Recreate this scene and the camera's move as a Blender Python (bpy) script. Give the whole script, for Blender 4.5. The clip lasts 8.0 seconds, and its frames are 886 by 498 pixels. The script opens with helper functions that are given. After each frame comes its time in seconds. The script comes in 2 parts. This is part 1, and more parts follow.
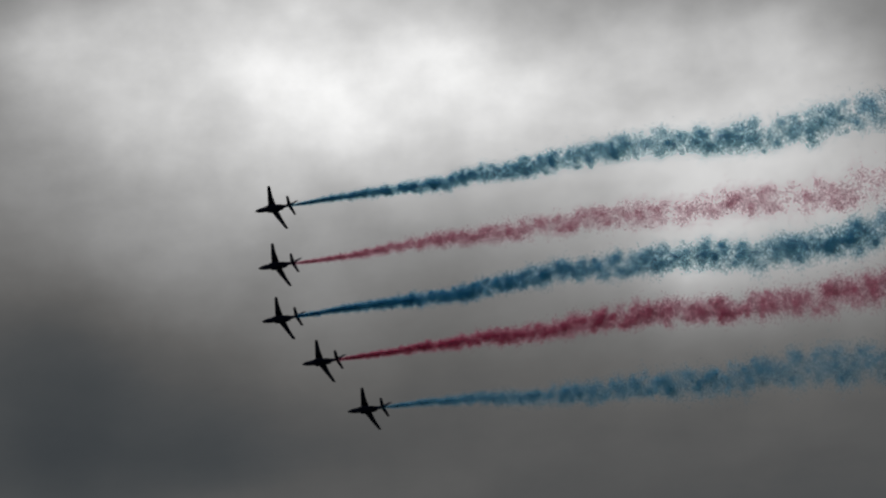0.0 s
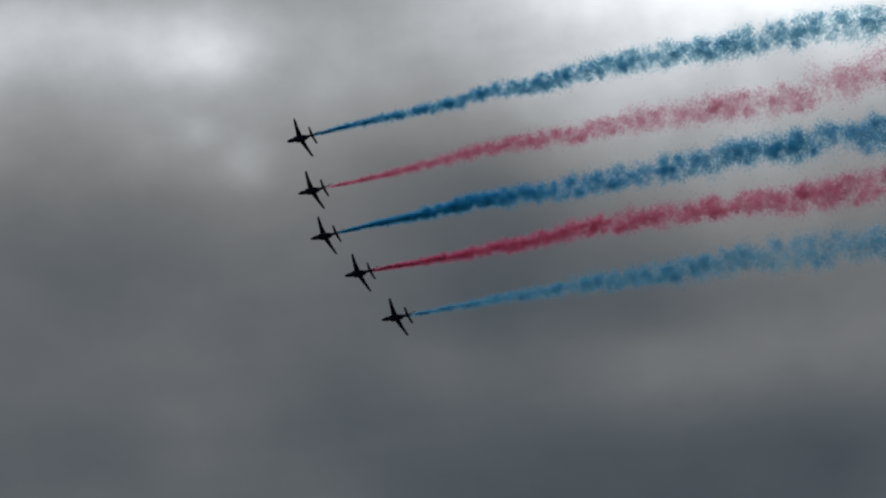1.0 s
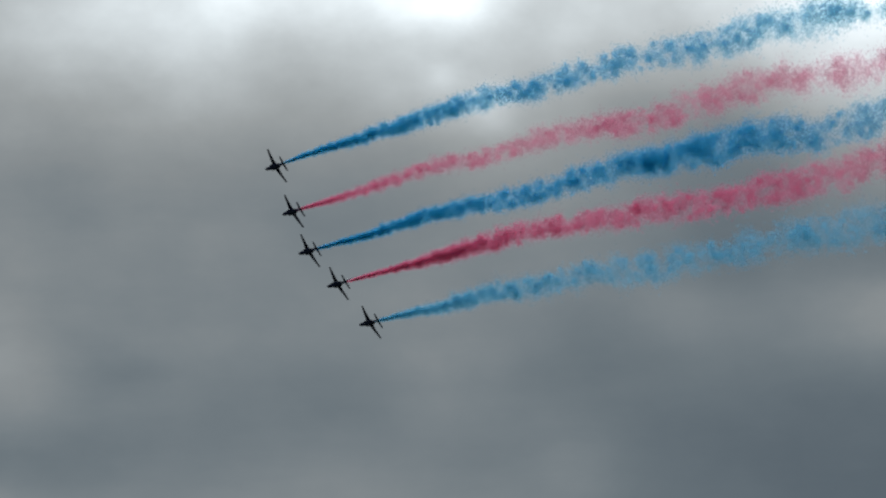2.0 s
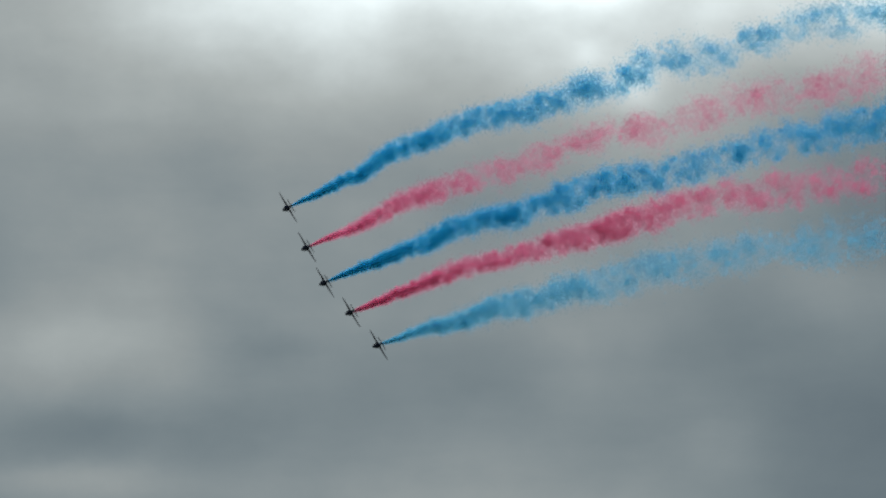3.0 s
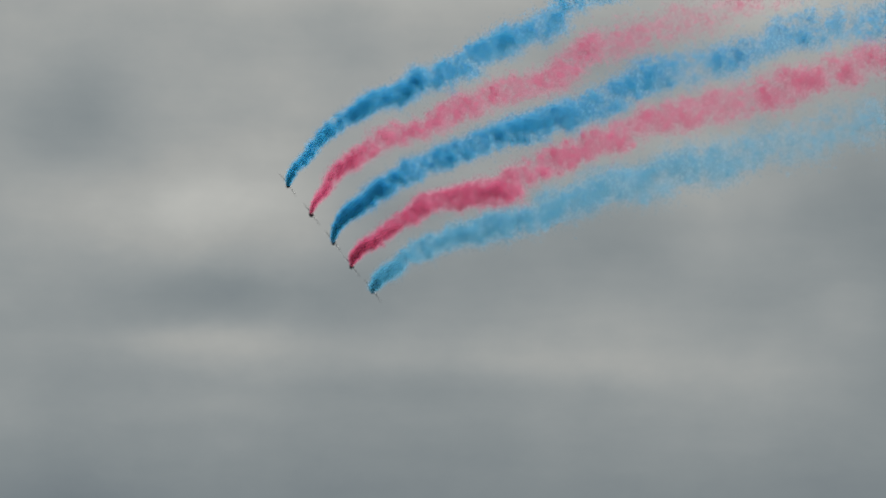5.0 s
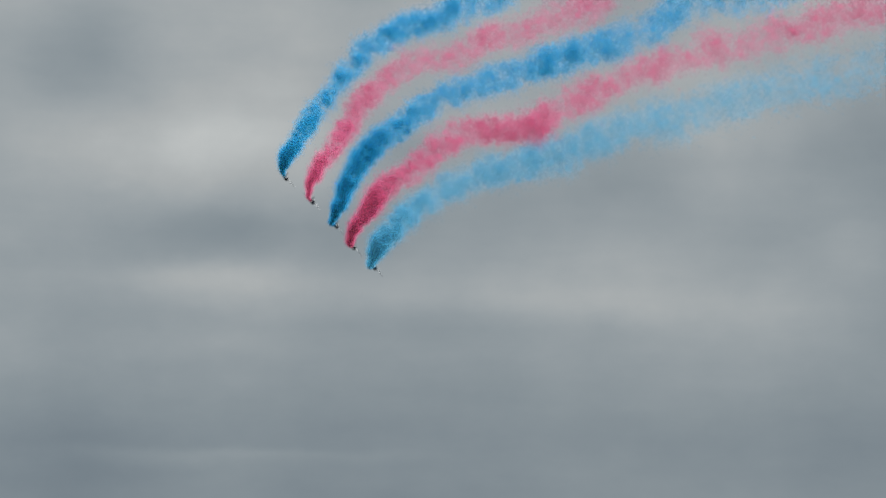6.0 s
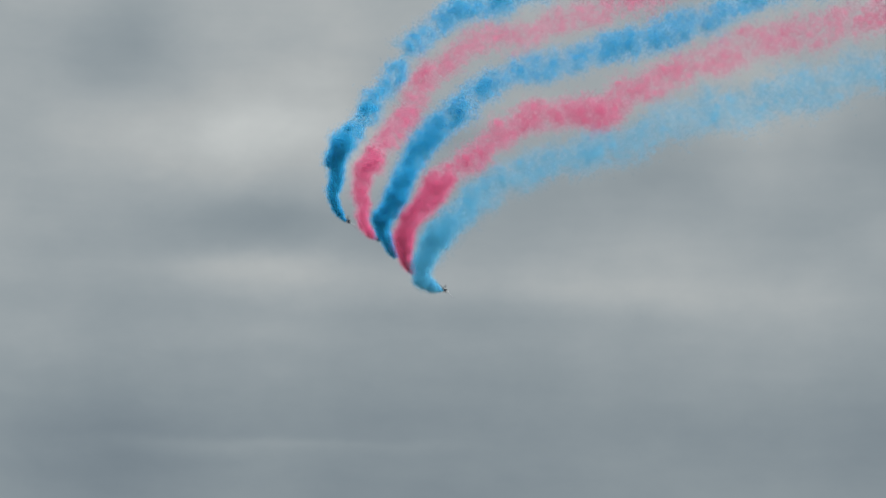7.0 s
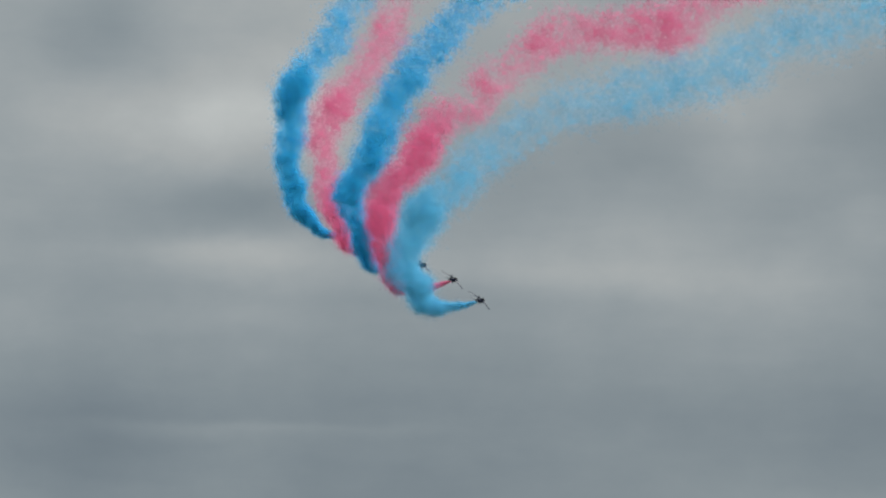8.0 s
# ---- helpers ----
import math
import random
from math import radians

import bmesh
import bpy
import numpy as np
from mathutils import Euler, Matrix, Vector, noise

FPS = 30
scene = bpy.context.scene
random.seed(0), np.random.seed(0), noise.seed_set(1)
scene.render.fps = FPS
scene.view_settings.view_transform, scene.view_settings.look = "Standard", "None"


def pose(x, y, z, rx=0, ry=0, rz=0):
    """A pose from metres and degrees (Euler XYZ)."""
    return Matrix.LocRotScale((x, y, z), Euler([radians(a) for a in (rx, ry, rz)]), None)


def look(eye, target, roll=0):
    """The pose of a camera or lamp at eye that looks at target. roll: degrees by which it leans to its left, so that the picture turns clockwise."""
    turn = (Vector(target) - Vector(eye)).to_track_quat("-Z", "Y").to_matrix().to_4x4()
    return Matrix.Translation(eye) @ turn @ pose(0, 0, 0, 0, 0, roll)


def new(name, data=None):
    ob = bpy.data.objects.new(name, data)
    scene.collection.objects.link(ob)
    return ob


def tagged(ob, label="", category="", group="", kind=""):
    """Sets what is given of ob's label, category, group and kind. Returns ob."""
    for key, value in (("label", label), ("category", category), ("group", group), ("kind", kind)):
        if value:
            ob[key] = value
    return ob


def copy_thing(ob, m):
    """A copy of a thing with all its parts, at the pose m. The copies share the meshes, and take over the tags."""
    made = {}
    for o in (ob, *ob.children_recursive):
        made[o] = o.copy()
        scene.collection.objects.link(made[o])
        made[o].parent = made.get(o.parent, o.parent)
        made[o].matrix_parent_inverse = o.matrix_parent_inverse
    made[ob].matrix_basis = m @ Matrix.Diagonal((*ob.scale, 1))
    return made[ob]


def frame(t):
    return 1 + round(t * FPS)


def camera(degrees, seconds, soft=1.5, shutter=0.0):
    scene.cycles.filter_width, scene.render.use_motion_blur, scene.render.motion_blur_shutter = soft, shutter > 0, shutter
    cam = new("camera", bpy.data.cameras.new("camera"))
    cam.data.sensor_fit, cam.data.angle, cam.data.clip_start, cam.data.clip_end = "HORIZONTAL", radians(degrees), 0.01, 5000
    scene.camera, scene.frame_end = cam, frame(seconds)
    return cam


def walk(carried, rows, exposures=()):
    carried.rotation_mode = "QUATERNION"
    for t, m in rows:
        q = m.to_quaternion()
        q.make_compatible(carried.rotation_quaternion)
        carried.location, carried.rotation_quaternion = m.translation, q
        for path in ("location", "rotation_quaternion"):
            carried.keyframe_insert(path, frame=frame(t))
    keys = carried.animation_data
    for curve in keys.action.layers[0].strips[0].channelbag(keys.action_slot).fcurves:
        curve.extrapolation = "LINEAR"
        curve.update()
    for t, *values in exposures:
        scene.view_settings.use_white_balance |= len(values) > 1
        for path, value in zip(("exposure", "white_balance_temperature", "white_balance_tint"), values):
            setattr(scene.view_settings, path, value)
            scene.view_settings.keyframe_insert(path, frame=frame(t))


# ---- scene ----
cam = camera(13.5, 8.0, soft=2.3)
scene.cycles.transparent_max_bounces = 64
EYE = (0.0, 0.0, 1.7)

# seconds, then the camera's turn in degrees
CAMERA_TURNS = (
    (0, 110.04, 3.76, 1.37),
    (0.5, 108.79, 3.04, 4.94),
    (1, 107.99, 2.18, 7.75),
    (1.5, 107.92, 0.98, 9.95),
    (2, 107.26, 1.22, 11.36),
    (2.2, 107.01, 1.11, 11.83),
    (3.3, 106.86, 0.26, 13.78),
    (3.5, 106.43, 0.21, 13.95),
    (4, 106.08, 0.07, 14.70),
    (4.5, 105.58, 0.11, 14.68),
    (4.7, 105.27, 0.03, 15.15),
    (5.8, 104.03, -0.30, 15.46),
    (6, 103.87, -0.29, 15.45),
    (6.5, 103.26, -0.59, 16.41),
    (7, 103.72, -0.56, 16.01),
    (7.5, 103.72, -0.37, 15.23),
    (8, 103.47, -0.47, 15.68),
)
EXPOSURES = ((0, -1.5, 6500, 10), (0.5, -1.43, 6400, 10), (1, -0.72, 6150, 9), (1.5, -0.22, 6050, 7), (2, 0.06, 6000, 4), (3.5, 0.42, 6150, 0), (4.5, 0.55, 6700, 6), (6, 0.76, 6250, 6), (7.5, 0.84, 6250, 5), (8, 0.72, 6250, 5))
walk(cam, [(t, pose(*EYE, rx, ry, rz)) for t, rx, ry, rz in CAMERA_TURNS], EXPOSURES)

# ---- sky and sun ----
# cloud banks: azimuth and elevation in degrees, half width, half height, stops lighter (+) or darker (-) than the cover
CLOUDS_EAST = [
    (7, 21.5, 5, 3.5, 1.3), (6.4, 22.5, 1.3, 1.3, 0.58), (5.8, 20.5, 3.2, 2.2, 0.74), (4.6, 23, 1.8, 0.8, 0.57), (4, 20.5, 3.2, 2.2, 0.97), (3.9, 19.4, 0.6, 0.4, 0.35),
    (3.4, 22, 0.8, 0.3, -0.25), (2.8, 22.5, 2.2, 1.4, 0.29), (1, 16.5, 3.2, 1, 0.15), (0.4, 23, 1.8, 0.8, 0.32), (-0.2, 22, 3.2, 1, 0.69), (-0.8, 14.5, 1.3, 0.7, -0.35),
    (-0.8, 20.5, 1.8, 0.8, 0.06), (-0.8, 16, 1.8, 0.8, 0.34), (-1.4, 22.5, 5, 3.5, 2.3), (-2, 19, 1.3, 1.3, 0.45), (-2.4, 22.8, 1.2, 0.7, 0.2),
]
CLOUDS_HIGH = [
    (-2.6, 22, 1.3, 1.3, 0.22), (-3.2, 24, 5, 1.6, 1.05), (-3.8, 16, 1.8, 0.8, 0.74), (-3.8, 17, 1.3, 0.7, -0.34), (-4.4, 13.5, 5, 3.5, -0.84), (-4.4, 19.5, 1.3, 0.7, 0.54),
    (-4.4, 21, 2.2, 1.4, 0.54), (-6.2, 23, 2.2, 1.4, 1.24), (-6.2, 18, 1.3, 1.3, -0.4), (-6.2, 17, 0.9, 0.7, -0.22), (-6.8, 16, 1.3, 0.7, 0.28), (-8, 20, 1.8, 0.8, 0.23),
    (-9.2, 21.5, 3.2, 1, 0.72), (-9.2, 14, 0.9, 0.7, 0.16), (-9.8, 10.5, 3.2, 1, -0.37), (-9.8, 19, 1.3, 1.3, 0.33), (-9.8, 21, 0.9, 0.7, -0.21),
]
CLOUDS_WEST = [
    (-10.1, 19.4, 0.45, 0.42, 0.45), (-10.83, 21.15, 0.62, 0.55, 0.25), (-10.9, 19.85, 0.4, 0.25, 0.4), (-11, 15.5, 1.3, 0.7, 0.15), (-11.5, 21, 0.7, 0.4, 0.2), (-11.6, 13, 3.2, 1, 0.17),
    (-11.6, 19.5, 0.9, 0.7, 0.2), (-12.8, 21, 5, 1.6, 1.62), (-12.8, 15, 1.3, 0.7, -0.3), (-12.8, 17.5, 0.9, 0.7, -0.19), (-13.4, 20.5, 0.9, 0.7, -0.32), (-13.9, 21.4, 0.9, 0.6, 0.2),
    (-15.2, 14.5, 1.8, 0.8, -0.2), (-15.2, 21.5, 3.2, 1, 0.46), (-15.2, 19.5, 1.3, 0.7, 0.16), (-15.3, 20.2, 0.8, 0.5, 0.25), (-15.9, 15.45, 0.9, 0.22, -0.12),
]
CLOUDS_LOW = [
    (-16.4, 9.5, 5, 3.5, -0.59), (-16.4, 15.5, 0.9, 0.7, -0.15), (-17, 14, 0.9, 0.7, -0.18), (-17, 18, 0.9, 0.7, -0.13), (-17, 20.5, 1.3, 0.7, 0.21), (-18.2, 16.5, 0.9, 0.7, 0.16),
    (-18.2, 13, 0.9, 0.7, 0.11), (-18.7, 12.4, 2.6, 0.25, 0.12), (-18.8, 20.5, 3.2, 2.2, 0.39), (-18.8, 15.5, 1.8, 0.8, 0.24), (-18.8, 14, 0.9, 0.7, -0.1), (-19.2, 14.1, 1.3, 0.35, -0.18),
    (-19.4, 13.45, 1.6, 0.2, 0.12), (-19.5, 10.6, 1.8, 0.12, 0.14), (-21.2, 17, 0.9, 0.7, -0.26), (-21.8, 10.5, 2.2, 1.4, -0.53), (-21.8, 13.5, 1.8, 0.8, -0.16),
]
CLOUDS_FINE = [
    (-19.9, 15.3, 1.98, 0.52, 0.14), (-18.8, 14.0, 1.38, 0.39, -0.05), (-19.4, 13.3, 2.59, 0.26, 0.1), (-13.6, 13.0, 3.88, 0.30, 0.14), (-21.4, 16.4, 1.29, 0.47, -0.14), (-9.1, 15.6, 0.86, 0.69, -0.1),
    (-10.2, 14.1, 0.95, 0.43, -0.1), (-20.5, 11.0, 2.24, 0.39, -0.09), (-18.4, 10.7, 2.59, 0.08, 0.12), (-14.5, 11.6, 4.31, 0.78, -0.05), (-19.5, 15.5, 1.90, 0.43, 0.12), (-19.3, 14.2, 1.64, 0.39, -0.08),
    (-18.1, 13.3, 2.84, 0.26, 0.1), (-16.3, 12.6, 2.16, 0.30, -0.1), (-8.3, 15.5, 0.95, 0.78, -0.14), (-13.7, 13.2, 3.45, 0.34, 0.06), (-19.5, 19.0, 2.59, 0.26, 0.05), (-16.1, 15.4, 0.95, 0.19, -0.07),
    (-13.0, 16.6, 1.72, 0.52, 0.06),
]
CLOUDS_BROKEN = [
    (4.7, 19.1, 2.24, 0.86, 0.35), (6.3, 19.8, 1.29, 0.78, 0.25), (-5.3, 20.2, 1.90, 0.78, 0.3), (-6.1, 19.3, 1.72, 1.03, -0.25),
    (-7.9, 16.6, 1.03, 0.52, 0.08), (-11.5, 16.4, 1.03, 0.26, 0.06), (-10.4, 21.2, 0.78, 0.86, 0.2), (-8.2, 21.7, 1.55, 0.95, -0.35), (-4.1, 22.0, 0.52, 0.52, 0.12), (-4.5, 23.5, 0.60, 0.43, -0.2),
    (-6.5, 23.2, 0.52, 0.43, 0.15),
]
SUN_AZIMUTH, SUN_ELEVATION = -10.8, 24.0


def build_world():
    world = bpy.data.worlds.new("overcast_sky")
    scene.world = world
    world.use_nodes = True
    nt = world.node_tree
    nt.nodes.clear()
    link = nt.links.new

    def put(value, socket):
        if isinstance(value, bpy.types.NodeSocket):
            link(value, socket)
        else:
            socket.default_value = value

    def maths(op, a, b=0.0, c=0.0):
        n = nt.nodes.new("ShaderNodeMath")
        n.operation = op
        put(a, n.inputs[0]), put(b, n.inputs[1]), put(c, n.inputs[2])
        return n.outputs[0]

    def vec(op, a, b=(0, 0, 0), c=(0, 0, 0), out="Vector"):
        n = nt.nodes.new("ShaderNodeVectorMath")
        n.operation = op
        put(a, n.inputs[0]), put(b, n.inputs[1])
        if op == "MULTIPLY_ADD":
            put(c, n.inputs[2])
        return n.outputs[out]

    def fbm(v, scale, detail, rough=0.5):
        n = nt.nodes.new("ShaderNodeTexNoise")
        n.inputs["Scale"].default_value, n.inputs["Detail"].default_value = scale, detail
        n.inputs["Roughness"].default_value = rough
        link(v, n.inputs["Vector"])
        return n

    direction = nt.nodes.new("ShaderNodeTexCoord").outputs["Generated"]
    split = nt.nodes.new("ShaderNodeSeparateXYZ")
    link(direction, split.inputs[0])
    azimuth = maths("MULTIPLY", maths("ARCTAN2", split.outputs[0], split.outputs[1]), 180 / math.pi)
    elevation = maths("MULTIPLY", maths("ARCSINE", split.outputs[2]), 180 / math.pi)
    join = nt.nodes.new("ShaderNodeCombineXYZ")
    link(azimuth, join.inputs[0]), link(elevation, join.inputs[1])
    at = join.outputs[0]
    # ragged cloud edges: the banks are stirred by noise, long in the level direction
    stretched = vec("MULTIPLY", at, (0.6, 1.0, 1.0))
    stir = fbm(stretched, 0.8, 6.0, 0.58)
    stirred = vec("MULTIPLY_ADD", vec("SUBTRACT", stir.outputs["Color"], (0.5, 0.5, 0.5)), (0.8, 0.45, 0.0), at)
    # past the banks the cover goes on, brighter overhead
    overhead = maths("MAXIMUM", maths("SUBTRACT", split.outputs[2], 0.42), 0.0)
    stops = maths("LOGARITHM", maths("MULTIPLY_ADD", overhead, 1.8, 0.213), 2.0)
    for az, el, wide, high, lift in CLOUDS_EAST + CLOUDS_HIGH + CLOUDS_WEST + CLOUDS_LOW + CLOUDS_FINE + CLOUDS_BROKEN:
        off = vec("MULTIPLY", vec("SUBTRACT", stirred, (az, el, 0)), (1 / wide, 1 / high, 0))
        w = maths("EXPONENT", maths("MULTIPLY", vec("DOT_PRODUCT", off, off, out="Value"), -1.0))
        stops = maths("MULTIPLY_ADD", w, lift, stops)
    # billows where the cloud is broken and bright, level wisps in the layer
    soft = fbm(vec("MULTIPLY", at, (0.8, 1.0, 1.0)), 0.75, 7.0, 0.55).outputs["Fac"]
    wisp = fbm(vec("MULTIPLY", stirred, (0.22, 1.0, 1.0)), 1.3, 6.0, 0.55).outputs["Fac"]
    broken = nt.nodes.new("ShaderNodeMapRange")
    broken.inputs[1].default_value, broken.inputs[2].default_value = -2.4, 0.4
    broken.inputs[3].default_value, broken.inputs[4].default_value = 0.5, 1.5
    link(stops, broken.inputs[0])
    stops = maths("MULTIPLY_ADD", maths("MULTIPLY", maths("SUBTRACT", soft, 0.5), broken.outputs[0]), 0.75, stops)
    stops = maths("MULTIPLY_ADD", maths("SUBTRACT", wisp, 0.5), 0.26, stops)
    bright = maths("POWER", 2.0, stops)
    tint = nt.nodes.new("ShaderNodeValToRGB")
    # thin cloud is whitish, thick cloud bluish grey
    tint.color_ramp.elements[0].position, tint.color_ramp.elements[0].color = 0.11, (0.83, 0.99, 1.15, 1)
    tint.color_ramp.elements[1].position, tint.color_ramp.elements[1].color = 0.75, (1.0, 1.0, 0.995, 1)
    for where, shade in ((0.16, (0.89, 1.0, 1.08, 1)), (0.24, (0.985, 1.0, 1.005, 1)), (0.32, (1.01, 1.0, 0.98, 1))):
        tint.color_ramp.elements.new(where).color = shade
    link(bright, tint.inputs[0])
    cloud = vec("SCALE", tint.outputs[0])
    link(bright, cloud.node.inputs["Scale"])
    sky = nt.nodes.new("ShaderNodeTexSky")
    sky.sky_type, sky.sun_disc = "NISHITA", False
    sky.sun_elevation, sky.sun_rotation = radians(SUN_ELEVATION), radians(SUN_AZIMUTH)
    thin = vec("SCALE", sky.outputs[0])
    thin.node.inputs["Scale"].default_value = 0.1
    mix = nt.nodes.new("ShaderNodeMix")
    mix.data_type = "RGBA"
    mix.inputs[0].default_value = 0.996
    link(thin, mix.inputs[6]), link(cloud, mix.inputs[7])
    back = nt.nodes.new("ShaderNodeBackground")
    link(mix.outputs[2], back.inputs["Color"])
    back.inputs["Strength"].default_value = 1.0
    link(back.outputs[0], nt.nodes.new("ShaderNodeOutputWorld").inputs[0])


build_world()
sun = new("sun", bpy.data.lights.new("sun", "SUN"))
sun.data.energy, sun.data.angle, sun.data.color = 3.6, radians(15), (1.0, 0.97, 0.92)
sa, se = radians(SUN_AZIMUTH), radians(SUN_ELEVATION)
sun.matrix_world = look((0, 0, 900), Vector((0, 0, 900)) - Vector((math.sin(sa) * math.cos(se), math.cos(sa) * math.cos(se), math.sin(se))))


# ---- materials ----
def paint(name, colour, rough=0.35, metal=0.0, wear=0.15, scale=1.5):
    m = bpy.data.materials.new(name)
    m.use_nodes = True
    nt = m.node_tree
    b = nt.nodes["Principled BSDF"]
    co = nt.nodes.new("ShaderNodeTexCoord").outputs["Object"]
    big, small = nt.nodes.new("ShaderNodeTexNoise"), nt.nodes.new("ShaderNodeTexNoise")
    big.inputs["Scale"].default_value, big.inputs["Detail"].default_value = scale, 4
    small.inputs["Scale"].default_value, small.inputs["Detail"].default_value = scale * 14, 3
    nt.links.new(co, big.inputs["Vector"]), nt.links.new(co, small.inputs["Vector"])
    ramp = nt.nodes.new("ShaderNodeValToRGB")
    ramp.color_ramp.elements[0].position, ramp.color_ramp.elements[1].position = 0.3, 0.7
    ramp.color_ramp.elements[0].color = (*[c * (1 - wear) for c in colour], 1)
    ramp.color_ramp.elements[1].color = (*[min(1, c * (1 + wear)) for c in colour], 1)
    nt.links.new(big.outputs["Fac"], ramp.inputs[0])
    nt.links.new(ramp.outputs[0], b.inputs["Base Color"])
    gloss = nt.nodes.new("ShaderNodeMapRange")
    gloss.inputs[3].default_value, gloss.inputs[4].default_value = rough * 0.8, min(1, rough * 1.3)
    nt.links.new(small.outputs["Fac"], gloss.inputs[0])
    nt.links.new(gloss.outputs[0], b.inputs["Roughness"])
    bump = nt.nodes.new("ShaderNodeBump")
    bump.inputs["Strength"].default_value, bump.inputs["Distance"].default_value = 0.1, 0.01
    nt.links.new(small.outputs["Fac"], bump.inputs["Height"])
    nt.links.new(bump.outputs[0], b.inputs["Normal"])
    b.inputs["Metallic"].default_value = metal
    b.inputs["Specular IOR Level"].default_value = 0.08
    return m


def smoke_material(name, thick, thin, dye, veil):
    """Dyed smoke: grains that scatter light to both sides and let part of it through."""
    m = bpy.data.materials.new(name)
    m.use_nodes = True
    nt = m.node_tree
    nt.nodes.clear()
    info = nt.nodes.new("ShaderNodeNewGeometry").outputs["Random Per Island"]
    ramp = nt.nodes.new("ShaderNodeValToRGB")
    ramp.color_ramp.elements[0].color, ramp.color_ramp.elements[1].color = (*thick, 1), (*thin, 1)
    nt.links.new(info, ramp.inputs[0])
    front, behind = nt.nodes.new("ShaderNodeBsdfDiffuse"), nt.nodes.new("ShaderNodeBsdfTranslucent")
    nt.links.new(ramp.outputs[0], front.inputs["Color"]), nt.links.new(ramp.outputs[0], behind.inputs["Color"])
    # smoke shades as a rounded mass, not grain by grain
    flat, world, lifted, unit = (nt.nodes.new(n) for n in ("ShaderNodeVectorMath", "ShaderNodeVectorTransform", "ShaderNodeVectorMath", "ShaderNodeVectorMath"))
    flat.operation, lifted.operation, unit.operation = "MULTIPLY", "ADD", "NORMALIZE"
    flat.inputs[1].default_value, lifted.inputs[1].default_value = (0.35, 0.0, 0.35), (0.0, 0.0, 1.2)
    world.vector_type, world.convert_from, world.convert_to = "VECTOR", "OBJECT", "WORLD"
    nt.links.new(nt.nodes.new("ShaderNodeTexCoord").outputs["Object"], flat.inputs[0])
    nt.links.new(flat.outputs[0], world.inputs[0]), nt.links.new(world.outputs[0], lifted.inputs[0])
    nt.links.new(lifted.outputs[0], unit.inputs[0])
    nt.links.new(unit.outputs[0], front.inputs["Normal"]), nt.links.new(unit.outputs[0], behind.inputs["Normal"])
    both, see = nt.nodes.new("ShaderNodeMixShader"), nt.nodes.new("ShaderNodeMixShader")
    nt.links.new(front.outputs[0], both.inputs[1]), nt.links.new(behind.outputs[0], both.inputs[2])
    see.inputs[0].default_value = veil
    # the dye tints the light that passes
    clear = nt.nodes.new("ShaderNodeBsdfTransparent")
    clear.inputs["Color"].default_value = (*dye, 1)
    nt.links.new(clear.outputs[0], see.inputs[1]), nt.links.new(both.outputs[0], see.inputs[2])
    nt.links.new(see.outputs[0], nt.nodes.new("ShaderNodeOutputMaterial").inputs[0])
    return m


BLUE_PAINT = paint("blue_paint", (0.006, 0.010, 0.036), rough=0.75)
WHITE_PAINT = paint("dulled_white_paint", (0.2, 0.2, 0.2), rough=0.7, wear=0.06)
CANOPY = paint("canopy_glass", (0.012, 0.014, 0.017), rough=0.65, wear=0.05)
NOZZLE = paint("burnt_steel", (0.05, 0.045, 0.04), rough=0.65, metal=0.5)
INTAKE = paint("intake_black", (0.012, 0.012, 0.014), rough=0.7)
BLUE_SMOKE = smoke_material("blue_smoke", (0.02, 0.37, 0.94), (0.13, 0.56, 0.97), (0.95, 0.995, 0.992), 0.135)
RED_SMOKE = smoke_material("red_smoke", (0.90, 0.11, 0.33), (0.96, 0.28, 0.48), (0.997, 0.965, 0.975), 0.125)
PALE_SMOKE = smoke_material("pale_blue_smoke", (0.09, 0.47, 0.88), (0.25, 0.63, 0.95), (0.975, 0.995, 0.995), 0.09)
GRASS = paint("dry_grass", (0.09, 0.1, 0.05), rough=0.95, wear=0.4, scale=0.05)


# ---- ground ----
def build_ground():
    bm = bmesh.new()
    bmesh.ops.create_circle(bm, cap_ends=True, segments=96, radius=4800)
    me = bpy.data.meshes.new("ground")
    bm.to_mesh(me), bm.free()
    me.materials.append(GRASS)
    tagged(new("ground", me), "flat dry grass airfield out to the horizon", "ground", kind="structure")


build_ground()


# ---- aircraft ----
# jet parts are shortened along y to fit their length in the camera's view
LENGTH_FIT = 0.93


def part(name, bm, material, parent, label=""):
    for v in bm.verts:
        v.co.y *= LENGTH_FIT
    me = bpy.data.meshes.new(name)
    bmesh.ops.recalc_face_normals(bm, faces=bm.faces)
    bm.to_mesh(me), bm.free()
    for p in me.polygons:
        p.use_smooth = True
    me.materials.append(material)
    ob = new(name, me)
    ob.parent = parent
    return tagged(ob, label)


def loft(sections, sides=20):
    """A body through ovals: (y, x, z, half width, half height, squareness)."""
    bm = bmesh.new()
    rings = []
    for y, x, z, w, h, n in sections:
        ring = []
        for i in range(sides):
            a = math.tau * i / sides
            c, s = math.cos(a), math.sin(a)
            ring.append(bm.verts.new((x + w * math.copysign(abs(c) ** (2 / n), c), y, z + h * math.copysign(abs(s) ** (2 / n), s))))
        rings.append(ring)
    for a, b in zip(rings, rings[1:]):
        for i in range(sides):
            bm.faces.new((a[i], a[(i + 1) % sides], b[(i + 1) % sides], b[i]))
    bm.faces.new(rings[0]), bm.faces.new(rings[-1])
    return bm


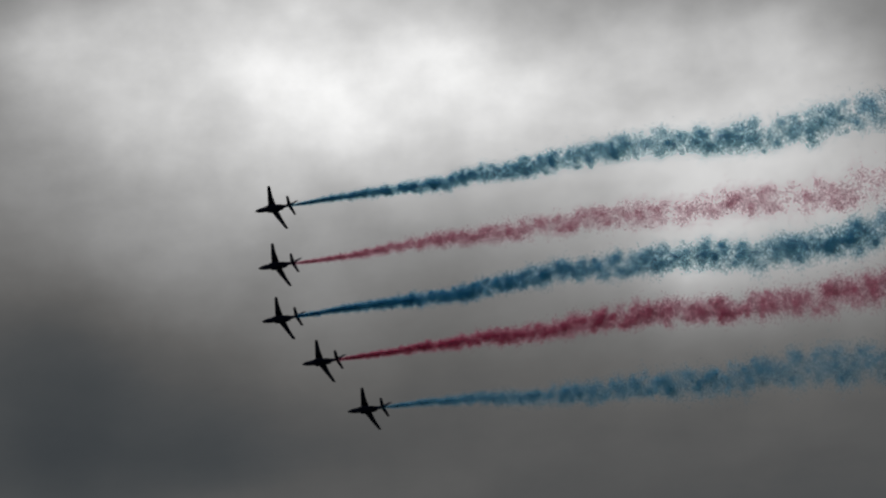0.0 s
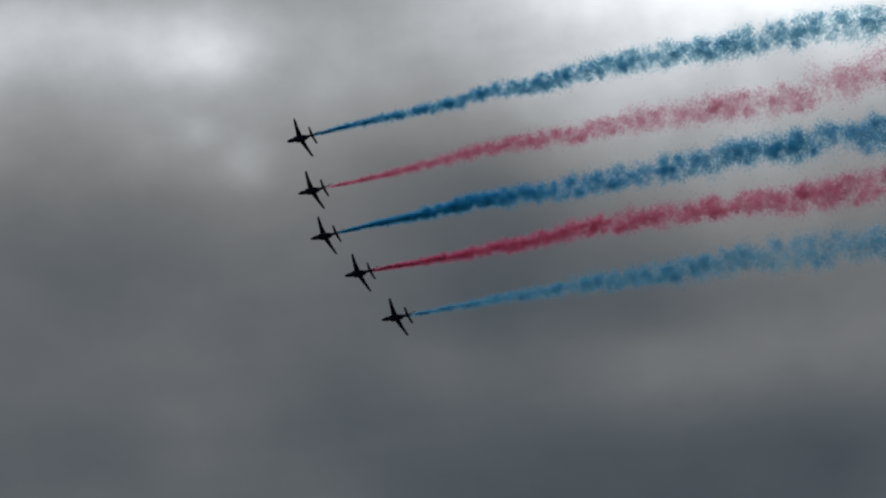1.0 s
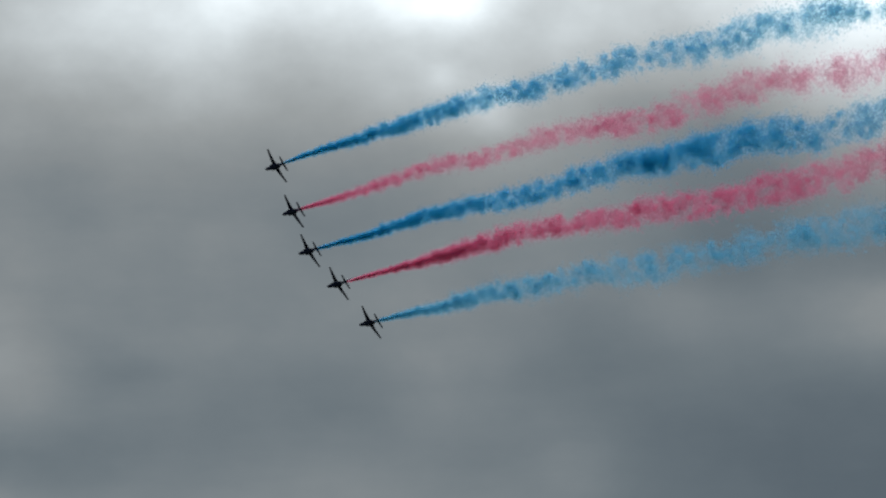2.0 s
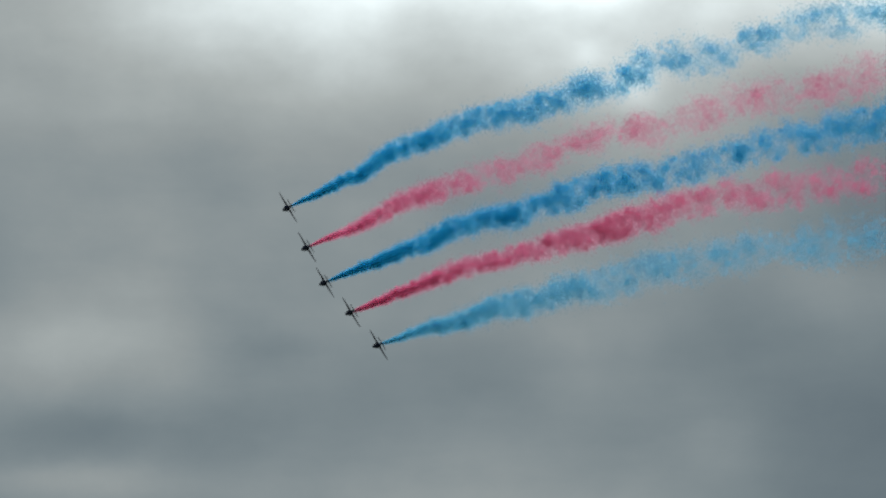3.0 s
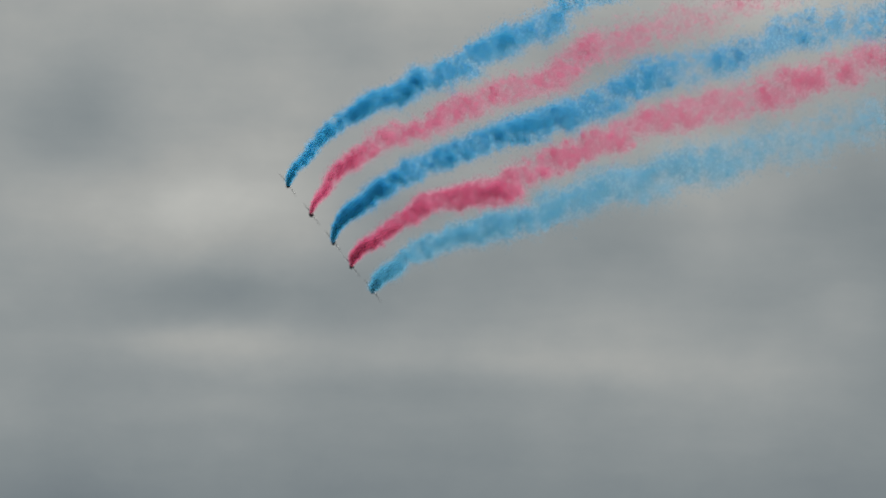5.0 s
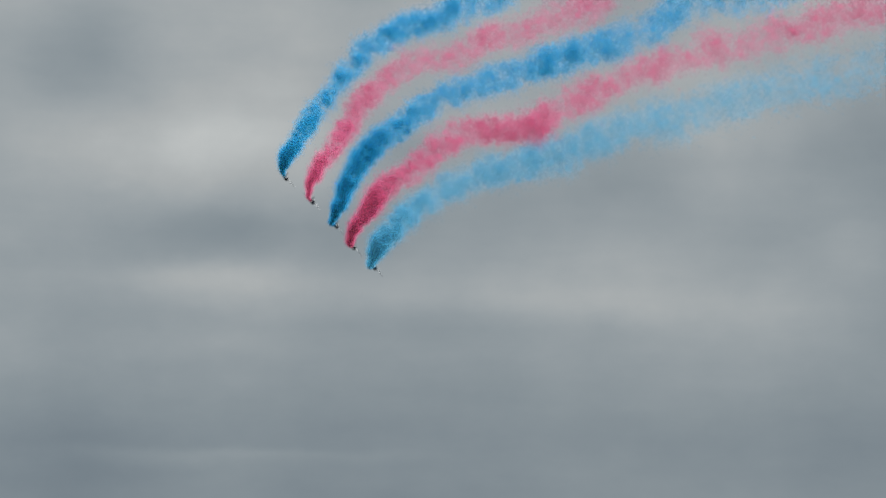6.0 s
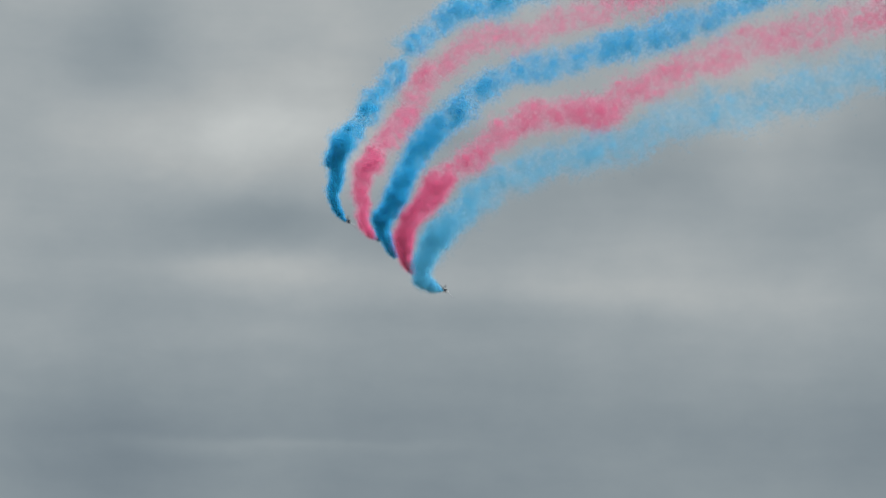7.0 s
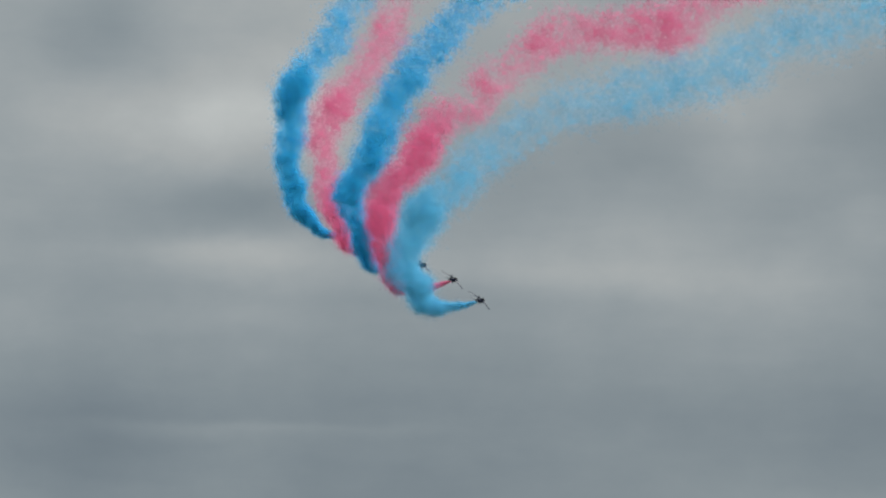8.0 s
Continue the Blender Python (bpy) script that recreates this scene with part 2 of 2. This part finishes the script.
def aerofoil(stations, upright=False):
    """A wing or fin: (span, leading edge y, trailing edge y, height, thickness) from root to tip."""
    bm = bmesh.new()
    rings = []
    shape = ((0, 0), (0.04, 0.32), (0.15, 0.5), (0.4, 0.5), (0.75, 0.22), (1, 0.02), (0.75, -0.16), (0.4, -0.36), (0.15, -0.38), (0.04, -0.26))
    for span, lead, trail, height, thick in stations:
        ring = []
        for u, v in shape:
            y, up = lead + (trail - lead) * u, v * thick
            ring.append(bm.verts.new((up, y, span) if upright else (span, y, height + up)))
        rings.append(ring)
    for a, b in zip(rings, rings[1:]):
        for i in range(len(shape)):
            bm.faces.new((a[i], a[(i + 1) % len(shape)], b[(i + 1) % len(shape)], b[i]))
    bm.faces.new(rings[0]), bm.faces.new(rings[-1])
    return bm


def build_jet():
    """A small twin-engined jet trainer, nose towards +y, about 10.5 m long, shortened to fit the camera's view, and 9.4
    m across.
    """
    jet = new("jet_aircraft")
    tagged(jet, "dark blue display jet with white wing stripes in formation", "aircraft", group="jets in formation")
    body = part("fuselage", loft([(5.5, 0, -0.08, 0.04, 0.04, 2), (5.2, 0, -0.08, 0.18, 0.17, 2), (4.5, 0, -0.03, 0.36, 0.35, 2), (3.4, 0, 0.05, 0.48, 0.52, 2.2), (2.0, 0, 0.1, 0.52, 0.6, 2.3), (0.6, 0, 0.12, 0.54, 0.62, 2.3), (-1.2, 0, 0.14, 0.5, 0.56, 2.2), (-3.0, 0, 0.2, 0.36, 0.42, 2), (-4.8, 0, 0.3, 0.18, 0.25, 2), (-5.5, 0, 0.34, 0.07, 0.12, 2)]), BLUE_PAINT, jet, "dark blue fuselage")
    part("canopy", loft([(3.9, 0, 0.42, 0.08, 0.08, 2), (3.3, 0, 0.56, 0.34, 0.28, 2), (2.4, 0, 0.68, 0.38, 0.38, 2), (1.3, 0, 0.76, 0.38, 0.38, 2), (0.4, 0, 0.7, 0.28, 0.24, 2), (-0.4, 0, 0.62, 0.08, 0.08, 2)], 16), CANOPY, body, "dark tinted tandem canopy")
    for side in (-1, 1):
        pod = part("engine_pod", loft([(1.7, side * 0.56, -0.02, 0.18, 0.25, 3), (1.2, side * 0.58, -0.03, 0.21, 0.28, 2.8), (-0.2, side * 0.58, -0.05, 0.23, 0.29, 2.3), (-1.6, side * 0.5, -0.03, 0.19, 0.24, 2.1), (-2.6, side * 0.44, 0.0, 0.16, 0.19, 2)]), BLUE_PAINT, jet)
        part("intake", loft([(1.73, side * 0.56, -0.02, 0.15, 0.21, 3), (1.45, side * 0.56, -0.02, 0.14, 0.2, 3)], 16), INTAKE, pod, "black air intake mouth")
        part("nozzle", loft([(-2.55, side * 0.44, 0.0, 0.15, 0.17, 2), (-2.85, side * 0.43, 0.0, 0.12, 0.14, 2)], 16), NOZZLE, pod, "burnt steel exhaust nozzle")
        wing = part("wing", aerofoil([(side * 0.35, 1.8, -0.6, 0.55, 0.26), (side * 2.6, 0.42, -1.0, 0.36, 0.16), (side * 4.5, -0.8, -1.7, 0.17, 0.09), (side * 4.7, -1.05, -1.75, 0.15, 0.05)]), BLUE_PAINT, jet, "swept blue wing with drooping tip")
        part("wing_stripe", aerofoil([(side * 1.4, 0.54, 0.36, 0.52, 0.12), (side * 4.3, -1.0, -1.1, 0.225, 0.06)]), WHITE_PAINT, wing, "white stripe along the wing")
        part("smoke_pipe", loft([(-4.9, side * 0.1, 0.3, 0.05, 0.05, 2), (-6.5, side * 0.2, 0.28, 0.04, 0.04, 2)], 10), NOZZLE, jet, "thin steel smoke pipe")
        part("tailplane", aerofoil([(side * 0.12, -4.0, -5.2, 0.4, 0.16), (side * 2.05, -5.0, -5.7, 0.18, 0.06)]), BLUE_PAINT, jet, "swept blue tailplane")
    fin = part("fin", aerofoil([(0.35, -2.8, -5.1, 0, 0.2), (1.2, -3.95, -5.25, 0, 0.15), (2.3, -4.7, -5.55, 0, 0.07)], True), BLUE_PAINT, jet)
    part("rudder", aerofoil([(0.65, -5.0, -5.4, 0, 0.1), (2.2, -5.5, -5.85, 0, 0.05)], True), BLUE_PAINT, fin)
    return jet


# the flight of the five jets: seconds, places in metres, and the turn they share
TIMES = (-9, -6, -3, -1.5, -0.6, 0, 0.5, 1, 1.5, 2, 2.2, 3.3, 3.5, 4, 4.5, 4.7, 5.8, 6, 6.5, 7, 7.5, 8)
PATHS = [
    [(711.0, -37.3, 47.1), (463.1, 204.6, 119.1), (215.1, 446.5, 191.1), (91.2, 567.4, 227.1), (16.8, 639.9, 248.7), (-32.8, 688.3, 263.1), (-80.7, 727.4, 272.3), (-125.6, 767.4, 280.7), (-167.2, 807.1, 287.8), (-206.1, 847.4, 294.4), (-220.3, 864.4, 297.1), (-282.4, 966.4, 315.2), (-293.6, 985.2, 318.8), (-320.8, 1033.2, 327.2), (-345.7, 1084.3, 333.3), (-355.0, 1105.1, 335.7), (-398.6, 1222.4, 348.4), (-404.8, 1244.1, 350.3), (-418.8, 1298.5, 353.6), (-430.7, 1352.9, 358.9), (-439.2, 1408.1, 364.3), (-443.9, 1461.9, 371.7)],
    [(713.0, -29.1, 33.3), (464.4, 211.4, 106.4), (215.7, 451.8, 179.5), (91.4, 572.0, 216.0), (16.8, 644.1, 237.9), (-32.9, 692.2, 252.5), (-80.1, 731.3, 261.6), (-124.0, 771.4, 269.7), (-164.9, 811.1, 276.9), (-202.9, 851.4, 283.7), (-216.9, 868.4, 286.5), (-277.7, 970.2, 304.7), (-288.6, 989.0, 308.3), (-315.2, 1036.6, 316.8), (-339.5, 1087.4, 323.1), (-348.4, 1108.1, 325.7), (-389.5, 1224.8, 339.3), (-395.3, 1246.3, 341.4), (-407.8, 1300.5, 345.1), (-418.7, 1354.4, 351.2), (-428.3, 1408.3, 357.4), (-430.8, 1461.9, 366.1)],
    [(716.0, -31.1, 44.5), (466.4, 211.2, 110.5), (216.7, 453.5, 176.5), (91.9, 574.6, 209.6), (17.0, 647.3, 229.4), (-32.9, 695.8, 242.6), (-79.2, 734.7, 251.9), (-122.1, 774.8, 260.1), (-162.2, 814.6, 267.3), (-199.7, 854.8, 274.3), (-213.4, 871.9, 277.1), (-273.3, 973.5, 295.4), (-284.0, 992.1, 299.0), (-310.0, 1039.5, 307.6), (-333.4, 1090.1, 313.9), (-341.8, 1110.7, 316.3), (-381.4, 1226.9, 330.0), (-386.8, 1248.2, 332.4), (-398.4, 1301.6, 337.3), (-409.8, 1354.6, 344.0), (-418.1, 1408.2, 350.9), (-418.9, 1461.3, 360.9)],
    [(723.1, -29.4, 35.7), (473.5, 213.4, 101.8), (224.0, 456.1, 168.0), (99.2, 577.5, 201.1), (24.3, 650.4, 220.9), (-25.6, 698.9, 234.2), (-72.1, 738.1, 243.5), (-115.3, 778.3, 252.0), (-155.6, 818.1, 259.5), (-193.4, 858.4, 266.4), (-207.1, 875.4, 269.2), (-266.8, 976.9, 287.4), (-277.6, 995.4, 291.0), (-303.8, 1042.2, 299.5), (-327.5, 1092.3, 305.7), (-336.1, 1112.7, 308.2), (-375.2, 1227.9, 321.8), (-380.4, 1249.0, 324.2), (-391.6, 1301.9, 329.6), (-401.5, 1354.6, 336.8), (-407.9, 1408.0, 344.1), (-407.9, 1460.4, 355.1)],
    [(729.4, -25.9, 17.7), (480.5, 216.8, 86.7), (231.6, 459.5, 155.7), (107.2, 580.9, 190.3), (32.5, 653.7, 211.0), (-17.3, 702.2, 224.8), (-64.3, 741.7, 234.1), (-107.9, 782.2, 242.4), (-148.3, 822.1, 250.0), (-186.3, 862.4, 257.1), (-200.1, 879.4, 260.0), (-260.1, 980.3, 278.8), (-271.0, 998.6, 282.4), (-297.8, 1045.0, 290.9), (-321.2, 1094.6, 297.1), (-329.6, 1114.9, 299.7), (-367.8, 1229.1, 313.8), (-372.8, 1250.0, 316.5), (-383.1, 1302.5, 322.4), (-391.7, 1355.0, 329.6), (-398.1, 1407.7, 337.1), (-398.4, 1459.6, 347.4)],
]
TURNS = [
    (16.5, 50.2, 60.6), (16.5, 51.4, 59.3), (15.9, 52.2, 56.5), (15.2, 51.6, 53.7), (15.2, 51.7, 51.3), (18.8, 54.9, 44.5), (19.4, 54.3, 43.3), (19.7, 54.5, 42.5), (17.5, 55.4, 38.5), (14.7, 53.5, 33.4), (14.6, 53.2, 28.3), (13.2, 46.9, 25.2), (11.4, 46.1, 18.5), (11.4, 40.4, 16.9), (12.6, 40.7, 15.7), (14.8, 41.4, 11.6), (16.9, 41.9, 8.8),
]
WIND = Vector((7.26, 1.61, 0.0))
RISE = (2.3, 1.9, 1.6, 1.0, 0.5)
# smoke left as the turn tightens climbs; each trail's rate fits the camera's view
CLIMB = (1.6, 2.0, 2.2, 1.0, 0.1)
# thick (+) and thin (-) spells of each trail: second when left, length in seconds, strength
SPELLS = (
    ((4.6, 0.5, -0.26), (5.6, 0.4, 0.16), (0.9, 0.4, -0.12)),
    ((1.5, 0.5, -0.16), (4.1, 0.35, 0.13), (4.75, 0.25, -0.1), (6.3, 0.4, -0.15)),
    ((4.3, 0.4, 0.12), (3.6, 0.3, -0.06), (0.7, 0.3, 0.1), (5.5, 0.4, 0.1)),
    ((1.65, 0.3, 0.15), (2.2, 0.3, -0.08), (2.75, 0.3, -0.07), (3.5, 0.35, 0.09), (4.8, 0.5, 0.06)),
    ((1.1, 0.4, -0.15), (4.2, 0.3, -0.1), (5.2, 0.4, 0.12)),
)
# pulls jets and smoke towards the camera at the end, standing in for zoom
ZOOM_PULL = Vector((0.2597, -0.9366, -0.2351)) * 1480
FLOWN = [i for i, t in enumerate(TIMES) if t >= 0]

jet = build_jet()
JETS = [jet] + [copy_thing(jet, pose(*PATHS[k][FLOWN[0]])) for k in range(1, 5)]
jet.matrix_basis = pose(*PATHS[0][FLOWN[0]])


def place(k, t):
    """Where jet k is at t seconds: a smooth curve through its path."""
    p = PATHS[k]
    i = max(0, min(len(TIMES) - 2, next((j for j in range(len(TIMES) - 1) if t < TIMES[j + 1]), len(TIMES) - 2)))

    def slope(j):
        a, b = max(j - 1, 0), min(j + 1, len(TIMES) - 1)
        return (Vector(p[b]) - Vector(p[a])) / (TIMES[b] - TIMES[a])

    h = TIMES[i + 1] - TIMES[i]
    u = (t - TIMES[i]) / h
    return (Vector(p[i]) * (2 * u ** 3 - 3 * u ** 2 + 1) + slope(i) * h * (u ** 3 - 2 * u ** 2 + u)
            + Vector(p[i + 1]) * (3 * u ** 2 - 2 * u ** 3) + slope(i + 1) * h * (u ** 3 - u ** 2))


# ---- smoke ----
def girth(age):
    """Width of the smoke in metres at that age."""
    return 0.65 + 10.6 * (1 - math.exp(-max(age - 0.04, 0) / 1.05))


def shared_up(t):
    """The jets' own upward direction at t seconds."""
    i = max(0, min(len(TURNS) - 2, sum(1 for j in FLOWN if TIMES[j] <= t) - 1))
    a, b = TIMES[FLOWN[i]], TIMES[FLOWN[i + 1]]
    u = max(0.0, min(1.0, (t - a) / (b - a)))
    up = [pose(0, 0, 0, *TURNS[j]).to_3x3() @ Vector((0, 0, 1)) for j in (i, i + 1)]
    return up[0].lerp(up[1], u).normalized()


# shift along the view axis after 7.5 s, so that things look zoomed in
def zoom_shift(t):
    return ZOOM_PULL * (1 - 1 / (1 + 0.56 * max(0.0, t - 7.5)))


def gathered(k, left):
    """The second at which smoke was left, drawn together in thick spells and apart in thin ones."""
    shift = 0.0
    for middle, length, strength in SPELLS[k]:
        x = (left - middle) / length
        shift += strength * x * math.exp(-x * x / 2)
    return left - shift


def smoke_age(k, t, age):
    """Smoke of that age: left where the jet was, pressed down by its wake, carried by the wind, meandering, and pulled
    towards the camera at the end.
    """
    fresh = min(1.0, max(age, 0) / 0.5)
    left = t - age
    left += (gathered(k, left) - left) * fresh
    age = t - left
    sink = 1 - math.exp(-max(age, 0) / 0.4) + 0.12 * max(age, 0)
    pull = max(0.0, min(1.0, (left - 3.4) / 1.0))
    climb = CLIMB[k] * math.exp(-((left - 3.9) / 0.42) ** 2) * max(age - 0.6, 0)
    stray = 1.2 * noise.noise_vector((left * 1.7, 7.3 * k, 0.0)) + 0.9 * noise.noise_vector((left * 4.2, 7.3 * k, 5.0))
    return place(k, left) + (WIND + Vector((0, 0, RISE[k]))) * max(age, 0) - shared_up(left) * (5.5 * sink * pull) + stray * (0.26 * girth(age)) + Vector((0, 0, climb)) + zoom_shift(t)


AGES = [0.045]
while AGES[-1] < 6.7:
    AGES.append(AGES[-1] + min(0.16, 0.045 + 0.06 * AGES[-1]))


def puff_mesh(rng, first, last, long, thick, broad, material):
    """One stretch of smoke: ragged grains gathered in curls, wider at the old end (-y)."""
    count = int(15000 * thick * max(0.36, 1.06 - 0.19 * first))
    curls = 70
    yc = rng.normal(0, 0.48, curls)
    rc = np.sqrt(rng.uniform(0, 1, curls)) * 0.38
    ac = rng.uniform(0, math.tau, curls)
    young = math.exp(-first / 0.2)
    size = rng.uniform(0.035 + 0.07 * young, 0.13 + 0.05 * young, curls)
    heavy = rng.uniform(0.15 + 0.5 * young, 1.0, curls) ** 1.5 * size / 0.08
    pick = rng.choice(curls, count, p=heavy / heavy.sum())
    old = girth(last)
    # curls stretched at random, denser inside
    spread = rng.normal(0, 1, (count, 3)) * size[pick][:, None]
    lean = rng.normal(0, 0.5, (curls, 3))
    spread += lean[pick] * (rng.normal(0, 1, count) * size[pick])[:, None]
    # a thin haze round the curls, and an even jet close to the nozzle
    haze = rng.uniform(0, 1, count) < 0.12
    spread[haze] = rng.normal(0, 0.14, (haze.sum(), 3))
    y = yc[pick] + spread[:, 1] * (old / long)
    even = rng.uniform(0, 1, count) < young
    y[even] = rng.normal(0, 0.4, even.sum())
    width = np.interp(y, [-0.5, 0.5], [girth(last), girth(first)])
    rim = np.where(even, 0.4, 1.0) * rc[pick]
    width = width * broad
    x = (rim * np.cos(ac[pick]) + spread[:, 0]) * width
    z = (rim * np.sin(ac[pick]) + spread[:, 2]) * width
    centre = np.stack([x, y * long, z], 1)
    grain = (0.12 + 0.029 * width) * rng.uniform(0.6, 1.5, count)
    corners = rng.normal(0, 1, (count, 3, 3))
    corners /= np.linalg.norm(corners, axis=2, keepdims=True)
    verts = (centre[:, None, :] + corners * grain[:, None, None]).reshape(-1, 3)
    me = bpy.data.meshes.new("smoke_puff")
    me.vertices.add(count * 3), me.loops.add(count * 3), me.polygons.add(count)
    me.vertices.foreach_set("co", verts.astype(np.float32).ravel())
    me.loops.foreach_set("vertex_index", np.arange(count * 3, dtype=np.int32))
    me.polygons.foreach_set("loop_start", np.arange(0, count * 3, 3, dtype=np.int32))
    me.update(calc_edges=True)
    me.materials.append(material)
    return me


TRAILS = (
    ("dense bright blue smoke trail spreading behind a jet", BLUE_SMOKE, 0.78, 1.0),
    ("faint pink and red smoke trail spreading behind a jet", RED_SMOKE, 0.4, 1.0),
    ("dense deep blue smoke trail spreading behind a jet", BLUE_SMOKE, 0.92, 1.0),
    ("dense crimson smoke trail spreading behind a jet", RED_SMOKE, 0.75, 1.0),
    ("pale blue smoke trail spreading behind a jet", PALE_SMOKE, 0.7, 1.2),
)
PUFFS = []


def build_smoke():
    for k, (label, material, thick, broad) in enumerate(TRAILS):
        rng = np.random.default_rng(40 + k)
        trail = tagged(new("smoke_trail"), label, "smoke trail", group="smoke trails")
        for first, last in zip(AGES, AGES[1:]):
            long = 113 * (last - first)
            # smoke leaves the jet in thick and thin spells
            spell = 1 + min(1.0, first / 0.6) * 0.25 * noise.noise((first * 2.3, 3.1 * k, 2.0))
            ob = new("smoke_puff", puff_mesh(rng, first, last, long, thick * spell, broad, material))
            ob.parent = trail
            tagged(ob, kind="stuff")
            PUFFS.append((ob, k, (first + last) / 2, rng.uniform(0, 360)))


build_smoke()


def shared_turn(t):
    """The jets' turn in degrees at t seconds."""
    flown = [TIMES[i] for i in FLOWN]
    return [float(np.interp(t, flown, [turn[i] for turn in TURNS])) for i in range(3)]


def motions():
    steps = [0.25 * i for i in range(31)] + [7.65, 7.8, 7.9, 8.0]
    for k, ob in enumerate(JETS):
        walk(ob, [(t, pose(*(place(k, t) + zoom_shift(t)), *shared_turn(t))) for t in steps])
    for ob, k, age, spin in PUFFS:
        rows = []
        for t in steps:
            ahead = smoke_age(k, t, age - 0.04) - smoke_age(k, t, age + 0.04)
            turn = ahead.to_track_quat("Y", "Z").to_matrix().to_4x4()
            rows.append((t, Matrix.Translation(smoke_age(k, t, age)) @ turn @ pose(0, 0, 0, 0, spin, 0)))
        walk(ob, rows)


motions()
